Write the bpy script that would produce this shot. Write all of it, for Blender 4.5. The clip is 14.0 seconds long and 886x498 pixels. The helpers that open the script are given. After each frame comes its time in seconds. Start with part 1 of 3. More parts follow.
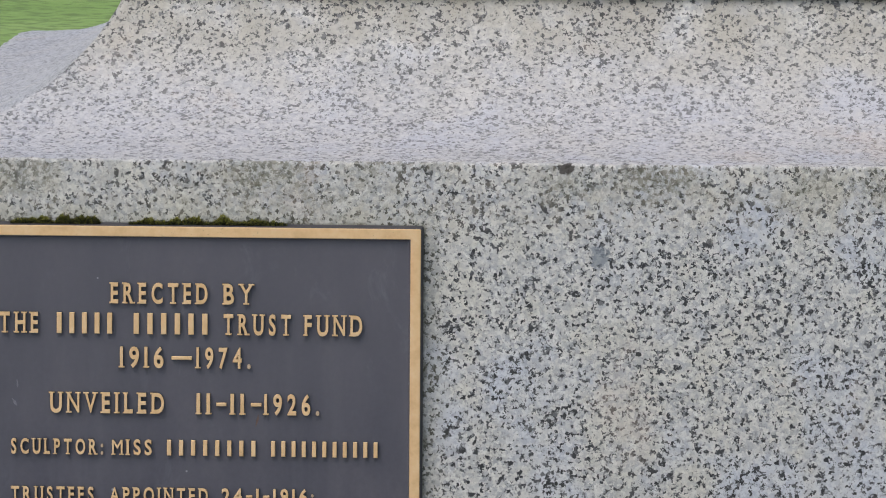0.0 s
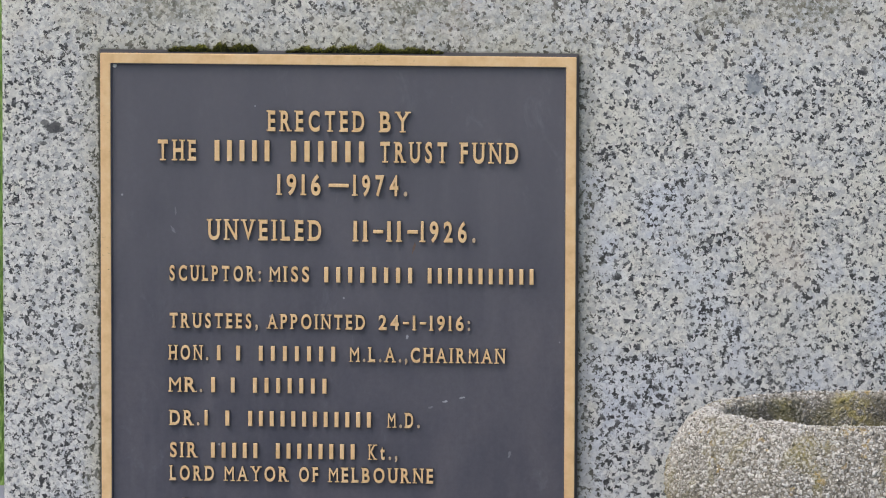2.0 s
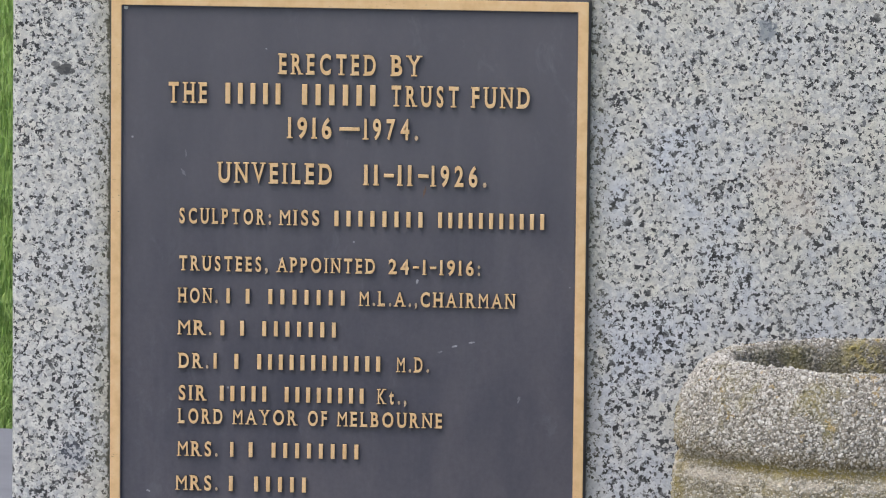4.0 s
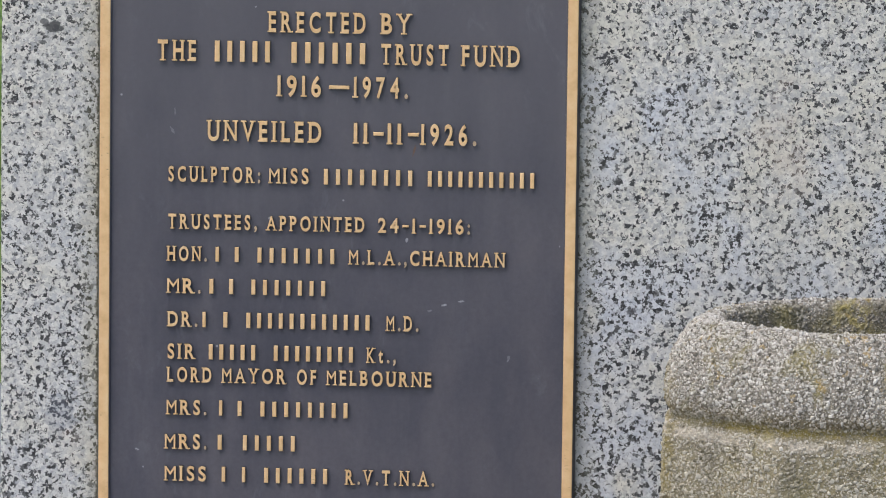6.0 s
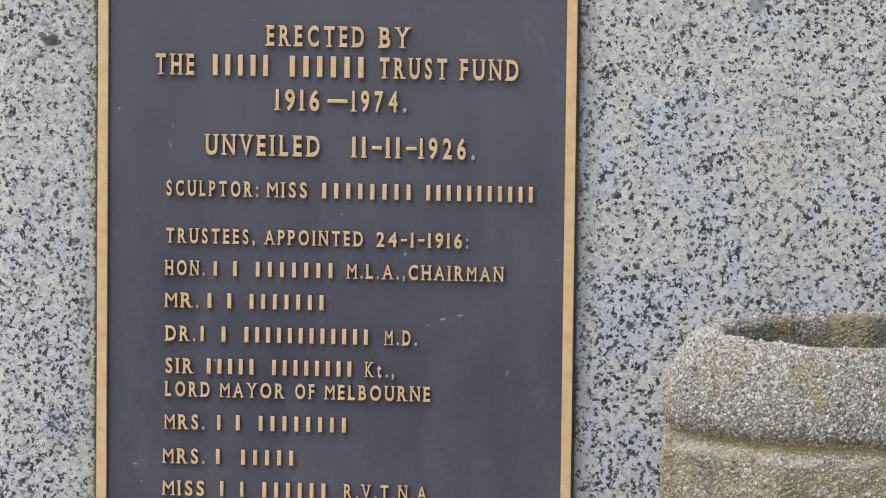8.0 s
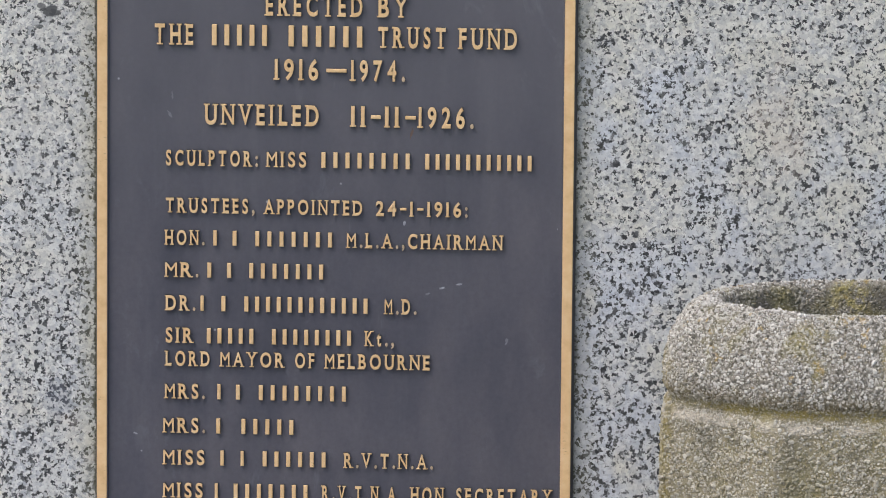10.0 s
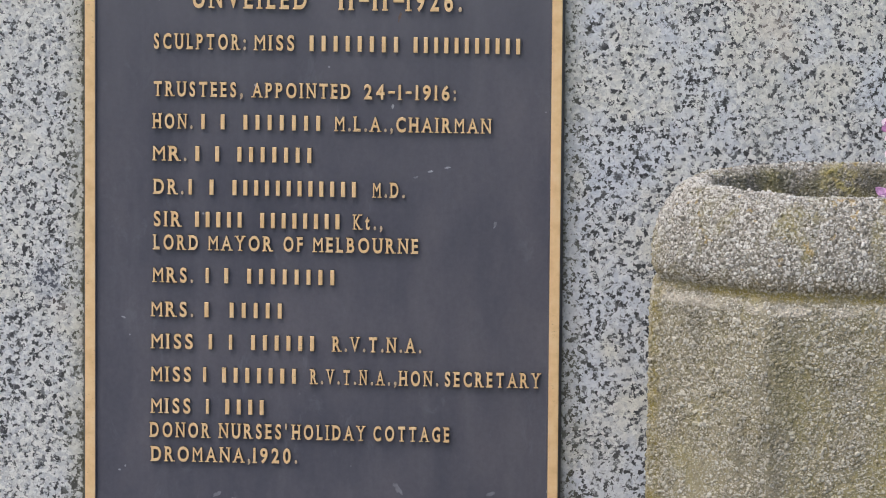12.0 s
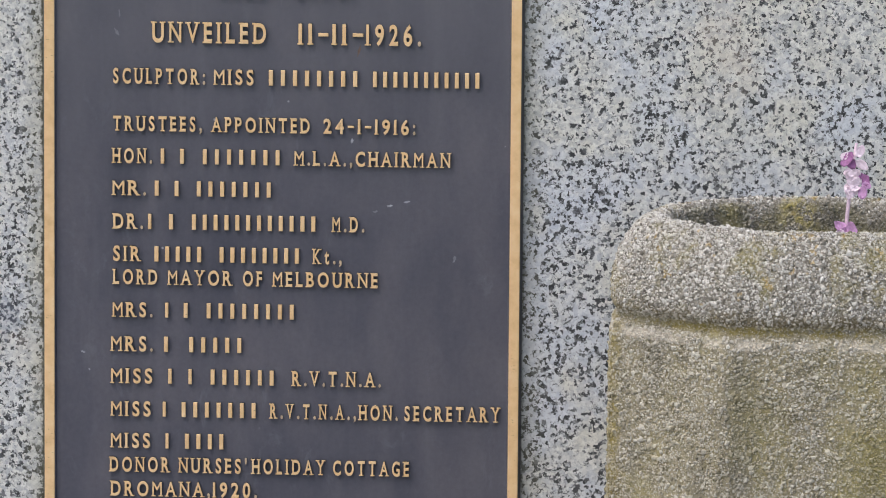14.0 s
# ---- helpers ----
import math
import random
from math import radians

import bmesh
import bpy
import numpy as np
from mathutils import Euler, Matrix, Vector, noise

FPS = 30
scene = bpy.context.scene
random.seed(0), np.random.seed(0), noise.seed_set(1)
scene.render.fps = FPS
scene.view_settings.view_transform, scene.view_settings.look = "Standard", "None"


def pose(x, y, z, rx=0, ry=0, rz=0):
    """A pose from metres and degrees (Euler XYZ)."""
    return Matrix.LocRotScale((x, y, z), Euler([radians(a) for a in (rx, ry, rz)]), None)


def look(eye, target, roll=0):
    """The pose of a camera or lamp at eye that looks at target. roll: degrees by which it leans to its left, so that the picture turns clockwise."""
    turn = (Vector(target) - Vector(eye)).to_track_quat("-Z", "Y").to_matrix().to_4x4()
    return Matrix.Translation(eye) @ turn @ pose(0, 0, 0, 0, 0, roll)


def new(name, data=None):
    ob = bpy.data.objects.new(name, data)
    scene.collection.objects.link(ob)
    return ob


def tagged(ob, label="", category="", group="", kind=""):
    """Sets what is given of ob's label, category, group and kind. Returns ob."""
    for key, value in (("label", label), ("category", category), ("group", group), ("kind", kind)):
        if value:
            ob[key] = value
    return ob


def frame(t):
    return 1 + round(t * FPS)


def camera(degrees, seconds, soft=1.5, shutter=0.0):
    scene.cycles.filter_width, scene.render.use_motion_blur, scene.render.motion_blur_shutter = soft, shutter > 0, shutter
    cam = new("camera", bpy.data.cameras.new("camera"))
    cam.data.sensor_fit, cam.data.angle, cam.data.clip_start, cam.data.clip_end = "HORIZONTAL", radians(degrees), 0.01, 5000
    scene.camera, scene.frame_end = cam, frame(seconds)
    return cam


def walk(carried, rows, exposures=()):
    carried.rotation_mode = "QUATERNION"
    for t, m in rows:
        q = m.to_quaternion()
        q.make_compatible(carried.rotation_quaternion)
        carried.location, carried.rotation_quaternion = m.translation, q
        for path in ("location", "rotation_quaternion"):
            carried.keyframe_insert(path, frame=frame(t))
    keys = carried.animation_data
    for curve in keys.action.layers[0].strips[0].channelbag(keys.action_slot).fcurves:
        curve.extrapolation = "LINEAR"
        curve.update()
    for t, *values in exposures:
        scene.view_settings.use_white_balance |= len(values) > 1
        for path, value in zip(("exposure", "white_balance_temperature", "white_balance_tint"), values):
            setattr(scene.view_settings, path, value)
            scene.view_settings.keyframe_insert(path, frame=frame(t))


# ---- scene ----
# A hand-held camera about six metres off with a long lens: it turns and sways by a centimetre or two.
cam = camera(7.43, 14.0, soft=1.05)
# seconds, the eye, the aim on the face of the plaque (x, z), roll
ROWS = [
    (0, 0.6871, -5.9144, 1.5555, 0.4392, 0.933, 0.39),
    (0.5, 0.6876, -5.9186, 1.5558, 0.3691, 0.8919, 0.33),
    (1, 0.6878, -5.9254, 1.5554, 0.3294, 0.8497, 0.23),
    (1.5, 0.6908, -5.9403, 1.5546, 0.3106, 0.8121, 0.17),
    (2, 0.6945, -5.9441, 1.5549, 0.3031, 0.7792, 0.16),
    (2.5, 0.6958, -5.9417, 1.5549, 0.3009, 0.7603, 0.23),
    (3, 0.6916, -5.9418, 1.5535, 0.298, 0.7467, 0.35),
    (3.5, 0.6888, -5.9387, 1.5525, 0.2942, 0.7363, 0.45),
    (4, 0.6873, -5.9336, 1.5495, 0.2942, 0.7298, 0.57),
    (4.2, 0.6868, -5.9316, 1.5499, 0.2966, 0.7268, 0.59),
    (6.3, 0.6809, -5.9163, 1.5575, 0.3059, 0.6922, 0.70),
    (6.5, 0.6806, -5.915, 1.5574, 0.3081, 0.6946, 0.71),
    (7, 0.6799, -5.9114, 1.5551, 0.3097, 0.7016, 0.71),
    (7.5, 0.6821, -5.9057, 1.5594, 0.3076, 0.7063, 0.7),
    (9.8, 0.6813, -5.9176, 1.5575, 0.3053, 0.6857, 0.50),
    (10, 0.6811, -5.9186, 1.5561, 0.3058, 0.6782, 0.48),
    (10.5, 0.6801, -5.9217, 1.5498, 0.31, 0.6527, 0.43),
    (11, 0.679, -5.9204, 1.5472, 0.3148, 0.6282, 0.42),
    (11.5, 0.6735, -5.9175, 1.546, 0.3151, 0.6037, 0.43),
    (12, 0.6729, -5.915, 1.5397, 0.3168, 0.5746, 0.45),
    (12.5, 0.6745, -5.9177, 1.5428, 0.3235, 0.5607, 0.43),
    (13, 0.6746, -5.9229, 1.5478, 0.3344, 0.5691, 0.4),
    (13.5, 0.6774, -5.9196, 1.5467, 0.3475, 0.5852, 0.39),
    (14, 0.6772, -5.915, 1.5456, 0.3523, 0.6058, 0.45),
]
walk(cam, [(t, look((ex, ey, ez), (x, 0.0, z), roll)) for t, ex, ey, ez, x, z, roll in ROWS],
     exposures=[(0.0, 0.05), (1.0, 0.08), (1.5, 0.07), (2.0, 0.21), (3.0, 0.26), (4.0, 0.25), (10.0, 0.24), (14.0, 0.27)])

# ---------------------------------------------------------------- light
world = bpy.data.worlds.new("sky")
scene.world = world
world.use_nodes = True
wn = world.node_tree
sky = wn.nodes.new("ShaderNodeTexSky")
sky.sky_type = "NISHITA"
sky.sun_disc = False
sky.sun_elevation, sky.sun_rotation = radians(56), radians(217)
sky.dust_density = 3.0
wn.nodes["Background"].inputs["Strength"].default_value = 0.13
wn.links.new(sky.outputs["Color"], wn.nodes["Background"].inputs["Color"])
sun_data = bpy.data.lights.new("sun", "SUN")
sun_data.energy, sun_data.angle, sun_data.color = 1.2, radians(50), (1.0, 0.96, 0.92)
sun = new("sun", sun_data)
sun.matrix_world = look((-3.3, -4.4, 8.2), (0, 0, 0))

FACE = 0.013      # y of the dressed front face of the plinth
TOP = 0.95       # z of the plaque's top edge


# ---------------------------------------------------------------- node helpers
def material(name):
    m = bpy.data.materials.new(name)
    m.use_nodes = True
    return m, m.node_tree, m.node_tree.nodes["Principled BSDF"]


def put(value, socket, tree):
    if hasattr(value, "links"):
        tree.links.new(value, socket)
    else:
        socket.default_value = value


def math_node(tree, op, a, b=0.5, c=0.5, clamp=False):
    n = tree.nodes.new("ShaderNodeMath")
    n.operation, n.use_clamp = op, clamp
    for v, s in zip((a, b, c), n.inputs):
        put(v, s, tree)
    return n.outputs[0]


def coords(tree, scale=(1, 1, 1)):
    g = tree.nodes.new("ShaderNodeNewGeometry")
    mp = tree.nodes.new("ShaderNodeMapping")
    mp.inputs["Scale"].default_value = scale
    tree.links.new(g.outputs["Position"], mp.inputs["Vector"])
    return mp.outputs[0]


def noise_tex(tree, vec, scale, detail=3.0, rough=0.55, distort=0.0, colour=False):
    n = tree.nodes.new("ShaderNodeTexNoise")
    put(vec, n.inputs["Vector"], tree)
    n.inputs["Scale"].default_value, n.inputs["Detail"].default_value = scale, detail
    n.inputs["Roughness"].default_value, n.inputs["Distortion"].default_value = rough, distort
    return n.outputs["Color" if colour else "Fac"]


def cells(tree, vec, scale, feature="F1", out="Color", rnd=1.0):
    n = tree.nodes.new("ShaderNodeTexVoronoi")
    n.feature = feature
    put(vec, n.inputs["Vector"], tree)
    n.inputs["Scale"].default_value = scale
    n.inputs["Randomness"].default_value = rnd
    return n.outputs[out]


def ramp(tree, fac, stops, mode="LINEAR"):
    n = tree.nodes.new("ShaderNodeValToRGB")
    n.color_ramp.interpolation = mode
    e = n.color_ramp.elements
    while len(e) < len(stops):
        e.new(0.5)
    for k, (at, col) in zip(e, stops):
        k.position = at
        k.color = (*col, 1) if len(col) == 3 else col
    put(fac, n.inputs[0], tree)
    return n.outputs[0]


def fade(tree, value, low, high):
    n = tree.nodes.new("ShaderNodeMapRange")
    n.interpolation_type = "SMOOTHSTEP"
    put(value, n.inputs["Value"], tree)
    n.inputs["From Min"].default_value, n.inputs["From Max"].default_value = low, high
    return n.outputs[0]


def blend(tree, fac, a, b, mode="MIX"):
    n = tree.nodes.new("ShaderNodeMix")
    n.data_type, n.blend_type = "RGBA", mode
    put(fac, n.inputs["Factor"], tree)
    for v, s in ((a, n.inputs[6]), (b, n.inputs[7])):
        put((*v, 1) if isinstance(v, tuple) and len(v) == 3 else v, s, tree)
    return n.outputs[2]


def add_vec(tree, a, b, amount):
    s = tree.nodes.new("ShaderNodeVectorMath")
    s.operation = "MULTIPLY_ADD"
    put(b, s.inputs[0], tree)
    s.inputs[1].default_value = (amount, amount, amount)
    put(a, s.inputs[2], tree)
    return s.outputs[0]


def bump(tree, shader, height, strength, distance):
    n = tree.nodes.new("ShaderNodeBump")
    n.inputs["Strength"].default_value, n.inputs["Distance"].default_value = strength, distance
    put(height, n.inputs["Height"], tree)
    tree.links.new(n.outputs[0], shader.inputs["Normal"])


def split(tree, vec):
    n = tree.nodes.new("ShaderNodeSeparateXYZ")
    put(vec, n.inputs[0], tree)
    return n.outputs


# ---------------------------------------------------------------- materials
def granite():
    m, t, sh = material("granite")
    pos = coords(t)
    x, y, z = split(t, pos)
    warp = add_vec(t, pos, noise_tex(t, pos, 480, 2, 0.5, colour=True), 0.0046)
    warp2 = add_vec(t, pos, noise_tex(t, pos, 400, 1, 0.5, colour=True), 0.0058)
    grain = split(t, cells(t, warp, 300))
    fine = noise_tex(t, pos, 900, 4, 0.7)
    # feldspar, cream feldspar and bluish quartz grains, melting into one another
    tone = math_node(t, "ADD", math_node(t, "MULTIPLY", grain[0], 0.55), math_node(t, "MULTIPLY", noise_tex(t, warp, 260, 3, 0.6), 0.55))
    light = ramp(t, tone, [(0.15, (0.36, 0.37, 0.39)), (0.38, (0.53, 0.54, 0.54)), (0.58, (0.68, 0.67, 0.63)),
                           (0.78, (0.77, 0.765, 0.72)), (0.95, (0.86, 0.86, 0.83))])
    quartz = noise_tex(t, warp, 190, 3, 0.65)
    light = blend(t, math_node(t, "MULTIPLY", fade(t, quartz, 0.54, 0.66), 0.42), light, (0.37, 0.385, 0.405))
    light = blend(t, 1.0, light, ramp(t, fine, [(0.25, (0.80, 0.80, 0.80)), (0.6, (1.0, 1.0, 1.0))]), "MULTIPLY")
    big = noise_tex(t, pos, 22, 4, 0.65)
    light = blend(t, math_node(t, "MULTIPLY", fade(t, big, 0.46, 0.66), 0.40), light, (0.70, 0.67, 0.555))
    blue = math_node(t, "ADD", noise_tex(t, coords(t, (1.0, 1.0, 0.8)), 13, 4, 0.6), math_node(t, "MULTIPLY", fade(t, z, 0.88, 0.6), 0.10))
    cool = math_node(t, "MULTIPLY_ADD", fade(t, x, 0.10, 0.50), 0.34, 0.18)
    light = blend(t, math_node(t, "MULTIPLY", fade(t, blue, 0.48, 0.68), cool), light, (0.575, 0.625, 0.73))
    # lilac sky sheen put into the moulding's colour above the arris, muting its flecks
    sky_sheen = math_node(t, "MULTIPLY", fade(t, z, 1.0045, 1.0095), fade(t, z, 1.16, 1.02))
    light = blend(t, math_node(t, "MULTIPLY", sky_sheen, 0.45), light, (0.50, 0.49, 0.55))
    # greenish film below the joint, with the overhang's shade put into its colour
    film_shade = math_node(t, "MULTIPLY", fade(t, z, 1.03, 1.13), fade(t, noise_tex(t, pos, 18, 4, 0.65), 0.22, 0.62))
    light = blend(t, math_node(t, "MULTIPLY", film_shade, 0.85), light, (0.385, 0.36, 0.30))
    # biotite flecks: small, angular, some strung together
    fleck = split(t, cells(t, warp2, 350))
    cluster = noise_tex(t, pos, 165, 3, 0.6)
    patchy = noise_tex(t, pos, 24, 2, 0.5)
    level = math_node(t, "ADD", fleck[1], math_node(t, "MULTIPLY", math_node(t, "SUBTRACT", cluster, 0.5), 1.15))
    level = math_node(t, "ADD", level, math_node(t, "MULTIPLY", math_node(t, "SUBTRACT", patchy, 0.5), 0.36))
    # more flecks in the bluish patches and in the lower part of the block
    denser = math_node(t, "ADD", math_node(t, "MULTIPLY", fade(t, blue, 0.54, 0.76), 0.14), math_node(t, "MULTIPLY", fade(t, z, 0.80, 0.48), 0.035))
    level = math_node(t, "ADD", level, denser)
    dark = fade(t, level, 0.70, 0.86)
    small = split(t, cells(t, warp, 640))
    dark = math_node(t, "MAXIMUM", dark, math_node(t, "MULTIPLY", fade(t, small[2], 0.84, 0.95), 0.34))
    black = ramp(t, fleck[2], [(0.0, (0.022, 0.023, 0.026)), (0.6, (0.055, 0.057, 0.061)), (1.0, (0.19, 0.195, 0.20))])
    dark = math_node(t, "MULTIPLY", dark, math_node(t, "SUBTRACT", 1.0, math_node(t, "MULTIPLY", sky_sheen, 0.30)))
    col = blend(t, dark, light, black)
    # old grime on the stone round the plaque
    dx = math_node(t, "MAXIMUM", math_node(t, "MULTIPLY", x, -1.0), math_node(t, "SUBTRACT", x, 0.42))
    d = math_node(t, "MAXIMUM", dx, math_node(t, "SUBTRACT", z, TOP))
    front = fade(t, y, FACE + 0.004, FACE + 0.001)
    patch = noise_tex(t, pos, 55, 4, 0.7)
    reach = math_node(t, "MULTIPLY", fade(t, patch, 0.40, 0.78), 0.0045)
    edge = fade(t, math_node(t, "SUBTRACT", d, reach), 0.0036, 0.0010)
    side = math_node(t, "MULTIPLY_ADD", fade(t, x, 0.03, -0.001), 0.32, 0.58)
    col = blend(t, math_node(t, "MULTIPLY", math_node(t, "MULTIPLY", edge, front), side), col, (0.035, 0.033, 0.022))
    wide = fade(t, math_node(t, "SUBTRACT", d, math_node(t, "MULTIPLY", patch, 0.04)), 0.008, -0.015)
    col = blend(t, math_node(t, "MULTIPLY", math_node(t, "MULTIPLY", wide, front), 0.22), col, (0.25, 0.24, 0.13))
    # soil and lichen caught along one side of the plaque
    strip = math_node(t, "MULTIPLY", fade(t, x, -0.0065, -0.0015), fade(t, x, 0.004, 0.001))
    strip = math_node(t, "MULTIPLY", strip, fade(t, math_node(t, "ADD", noise_tex(t, pos, 260, 4, 0.65), math_node(t, "MULTIPLY", fade(t, x, -0.006, 0.0), 0.12)), 0.53, 0.61))
    strip = math_node(t, "MULTIPLY", math_node(t, "MULTIPLY", strip, front), fade(t, z, TOP + 0.004, TOP - 0.004))
    col = blend(t, math_node(t, "MULTIPLY", strip, 0.82), col, (0.045, 0.044, 0.024))
    # dark lichen specks in a ragged band below the arris
    band = math_node(t, "MULTIPLY", fade(t, math_node(t, "ADD", z, math_node(t, "MULTIPLY", patch, 0.05)), 0.985, 1.02), front)
    band = math_node(t, "MULTIPLY", band, fade(t, noise_tex(t, pos, 9, 2, 0.5), 0.42, 0.6))
    speck = fade(t, noise_tex(t, warp, 210, 4, 0.7), 0.47, 0.57)
    col = blend(t, math_node(t, "MULTIPLY", math_node(t, "MULTIPLY", band, speck), 0.8), col, (0.10, 0.10, 0.075))
    col = blend(t, math_node(t, "MULTIPLY", band, 0.26), col, (0.30, 0.29, 0.20))
    crust = math_node(t, "MULTIPLY", fade(t, math_node(t, "ADD", z, math_node(t, "MULTIPLY", patch, 0.06)), 0.965, 0.995), front)
    crust = math_node(t, "MULTIPLY", crust, fade(t, noise_tex(t, pos, 110, 4, 0.65), 0.40, 0.62))
    col = blend(t, math_node(t, "MULTIPLY", crust, 0.22), col, (0.58, 0.52, 0.42))
    # single large crystals, a dark inclusion and a chip on the arris: x, z, half width, half height, colour, strength
    wob = noise_tex(t, pos, 130, 4, 0.7)
    for sx, sz, rx, rz, tint, strength in ((-0.042, 0.882, 0.0075, 0.0046, (0.030, 0.032, 0.038), 0.92), (-0.050, 0.886, 0.0040, 0.0030, (0.06, 0.06, 0.065), 0.8),
                                           (0.545, 1.003, 0.0085, 0.0045, (0.045, 0.036, 0.030), 0.9), (0.576, 0.926, 0.0085, 0.0095, (0.21, 0.24, 0.275), 0.75),
                                           (-0.036, 0.535, 0.0130, 0.0190, (0.16, 0.185, 0.25), 0.26), (0.470, 0.640, 0.0060, 0.0045, (0.05, 0.052, 0.06), 0.8)):
        ax = math_node(t, "POWER", math_node(t, "DIVIDE", math_node(t, "SUBTRACT", x, sx), rx), 2.0)
        az = math_node(t, "POWER", math_node(t, "DIVIDE", math_node(t, "SUBTRACT", z, sz), rz), 2.0)
        ragged = math_node(t, "ADD", math_node(t, "SQRT", math_node(t, "ADD", ax, az)), math_node(t, "MULTIPLY", math_node(t, "SUBTRACT", wob, 0.5), 2.6))
        col = blend(t, math_node(t, "MULTIPLY", math_node(t, "MULTIPLY", fade(t, ragged, 1.10, 0.85), front), strength), col, tint)
    # faint broad weathering, runs and rust-coloured blotches
    run = noise_tex(t, coords(t, (1, 1, 0.18)), 14, 4, 0.6)
    col = blend(t, math_node(t, "MULTIPLY", fade(t, run, 0.5, 0.75), 0.18), col, (0.38, 0.385, 0.36))
    rust = noise_tex(t, pos, 7, 5, 0.7)
    col = blend(t, math_node(t, "MULTIPLY", fade(t, rust, 0.57, 0.70), 0.22), col, (0.66, 0.53, 0.43))
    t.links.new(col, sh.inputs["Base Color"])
    sh.inputs["Roughness"].default_value = 0.55
    h = math_node(t, "ADD", math_node(t, "MULTIPLY", grain[1], 0.6), fine)
    bump(t, sh, h, 0.28, 0.0008)
    return m


def plaque_paint():
    m, t, sh = material("plaque_paint")
    pos = coords(t)
    n = noise_tex(t, coords(t, (1.0, 1.0, 0.45)), 12, 5, 0.65)
    col = ramp(t, n, [(0.3, (0.060, 0.062, 0.086)), (0.5, (0.088, 0.087, 0.111)), (0.7, (0.126, 0.119, 0.140))])
    wash = noise_tex(t, coords(t, (1.0, 1.0, 0.10)), 48, 4, 0.6)
    col = blend(t, math_node(t, "MULTIPLY", fade(t, wash, 0.48, 0.72), 0.22), col, (0.152, 0.149, 0.172))
    col = blend(t, 1.0, col, ramp(t, noise_tex(t, pos, 210, 4, 0.7), [(0.3, (0.84, 0.84, 0.85)), (0.7, (1.0, 1.0, 1.0))]), "MULTIPLY")
    # sheen put into the colour: upper field paler, cloudy at its edge
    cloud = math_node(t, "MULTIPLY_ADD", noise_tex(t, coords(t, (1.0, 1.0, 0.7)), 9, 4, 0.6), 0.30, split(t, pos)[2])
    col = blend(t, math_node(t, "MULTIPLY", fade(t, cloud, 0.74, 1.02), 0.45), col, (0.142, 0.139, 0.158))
    # pale water marks and droppings
    scuff = noise_tex(t, coords(t, (1.0, 1.0, 0.6)), 42, 5, 0.72, 0.6)
    area = noise_tex(t, pos, 6.0, 2, 0.5)
    mark = math_node(t, "MULTIPLY", fade(t, scuff, 0.55, 0.74), fade(t, area, 0.42, 0.58))
    col = blend(t, math_node(t, "MULTIPLY", mark, 0.22), col, (0.24, 0.25, 0.29))
    dots = cells(t, pos, 46, out="Distance")
    rnd = split(t, cells(t, pos, 46))[0]
    dot = math_node(t, "MULTIPLY", fade(t, dots, 0.07, 0.03), fade(t, rnd, 0.76, 0.78))
    col = blend(t, math_node(t, "MULTIPLY", dot, 0.7), col, (0.45, 0.46, 0.5))
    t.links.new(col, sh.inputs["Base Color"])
    rough = math_node(t, "MULTIPLY_ADD", noise_tex(t, pos, 30, 4, 0.6), 0.25, 0.36)
    t.links.new(rough, sh.inputs["Roughness"])
    bump(t, sh, noise_tex(t, pos, 900, 3, 0.6), 0.22, 0.0004)
    return m


def bronze():
    m, t, sh = material("bronze")
    pos = coords(t)
    n = noise_tex(t, pos, 60, 4, 0.65)
    col = ramp(t, n, [(0.25, (0.70, 0.45, 0.215)), (0.5, (0.83, 0.565, 0.295)), (0.75, (0.89, 0.655, 0.385))])
    nick = noise_tex(t, coords(t, (0.45, 1.0, 1.5)), 420, 3, 0.7)
    low = math_node(t, "ADD", noise_tex(t, pos, 11, 3, 0.6), math_node(t, "MULTIPLY", fade(t, split(t, pos)[2], 0.62, 0.42), 0.10))
    tarn = math_node(t, "MULTIPLY", fade(t, nick, 0.62, 0.72), fade(t, low, 0.48, 0.62))
    col = blend(t, math_node(t, "MULTIPLY", tarn, 0.85), col, (0.10, 0.055, 0.03))
    brushed = noise_tex(t, coords(t, (1, 1, 0.06)), 1500, 2, 0.5)
    t.links.new(col, sh.inputs["Base Color"])
    sh.inputs["Metallic"].default_value = 0.15
    t.links.new(math_node(t, "MULTIPLY_ADD", brushed, 0.2, 0.42), sh.inputs["Roughness"])
    bump(t, sh, brushed, 0.12, 0.0003)
    return m


def plain(name, colour, rough, vary=0.25, scale=200.0, metal=0.0, relief=0.3, dist=0.0006):
    m, t, sh = material(name)
    pos = coords(t)
    n = noise_tex(t, pos, scale, 4, 0.65)
    lo, hi = tuple(c * (1 - vary) for c in colour), tuple(min(1, c * (1 + vary)) for c in colour)
    t.links.new(ramp(t, n, [(0.25, lo), (0.75, hi)]), sh.inputs["Base Color"])
    sh.inputs["Roughness"].default_value, sh.inputs["Metallic"].default_value = rough, metal
    bump(t, sh, n, relief, dist)
    return m


def near_value(tree, value, at, wide, core):
    """1 where the value lies within core of at, 0 past wide."""
    return fade(tree, math_node(tree, "ABSOLUTE", math_node(tree, "SUBTRACT", value, at)), wide, core)


def product(tree, *factors):
    out = factors[0]
    for f in factors[1:]:
        out = math_node(tree, "MULTIPLY", out, f)
    return out


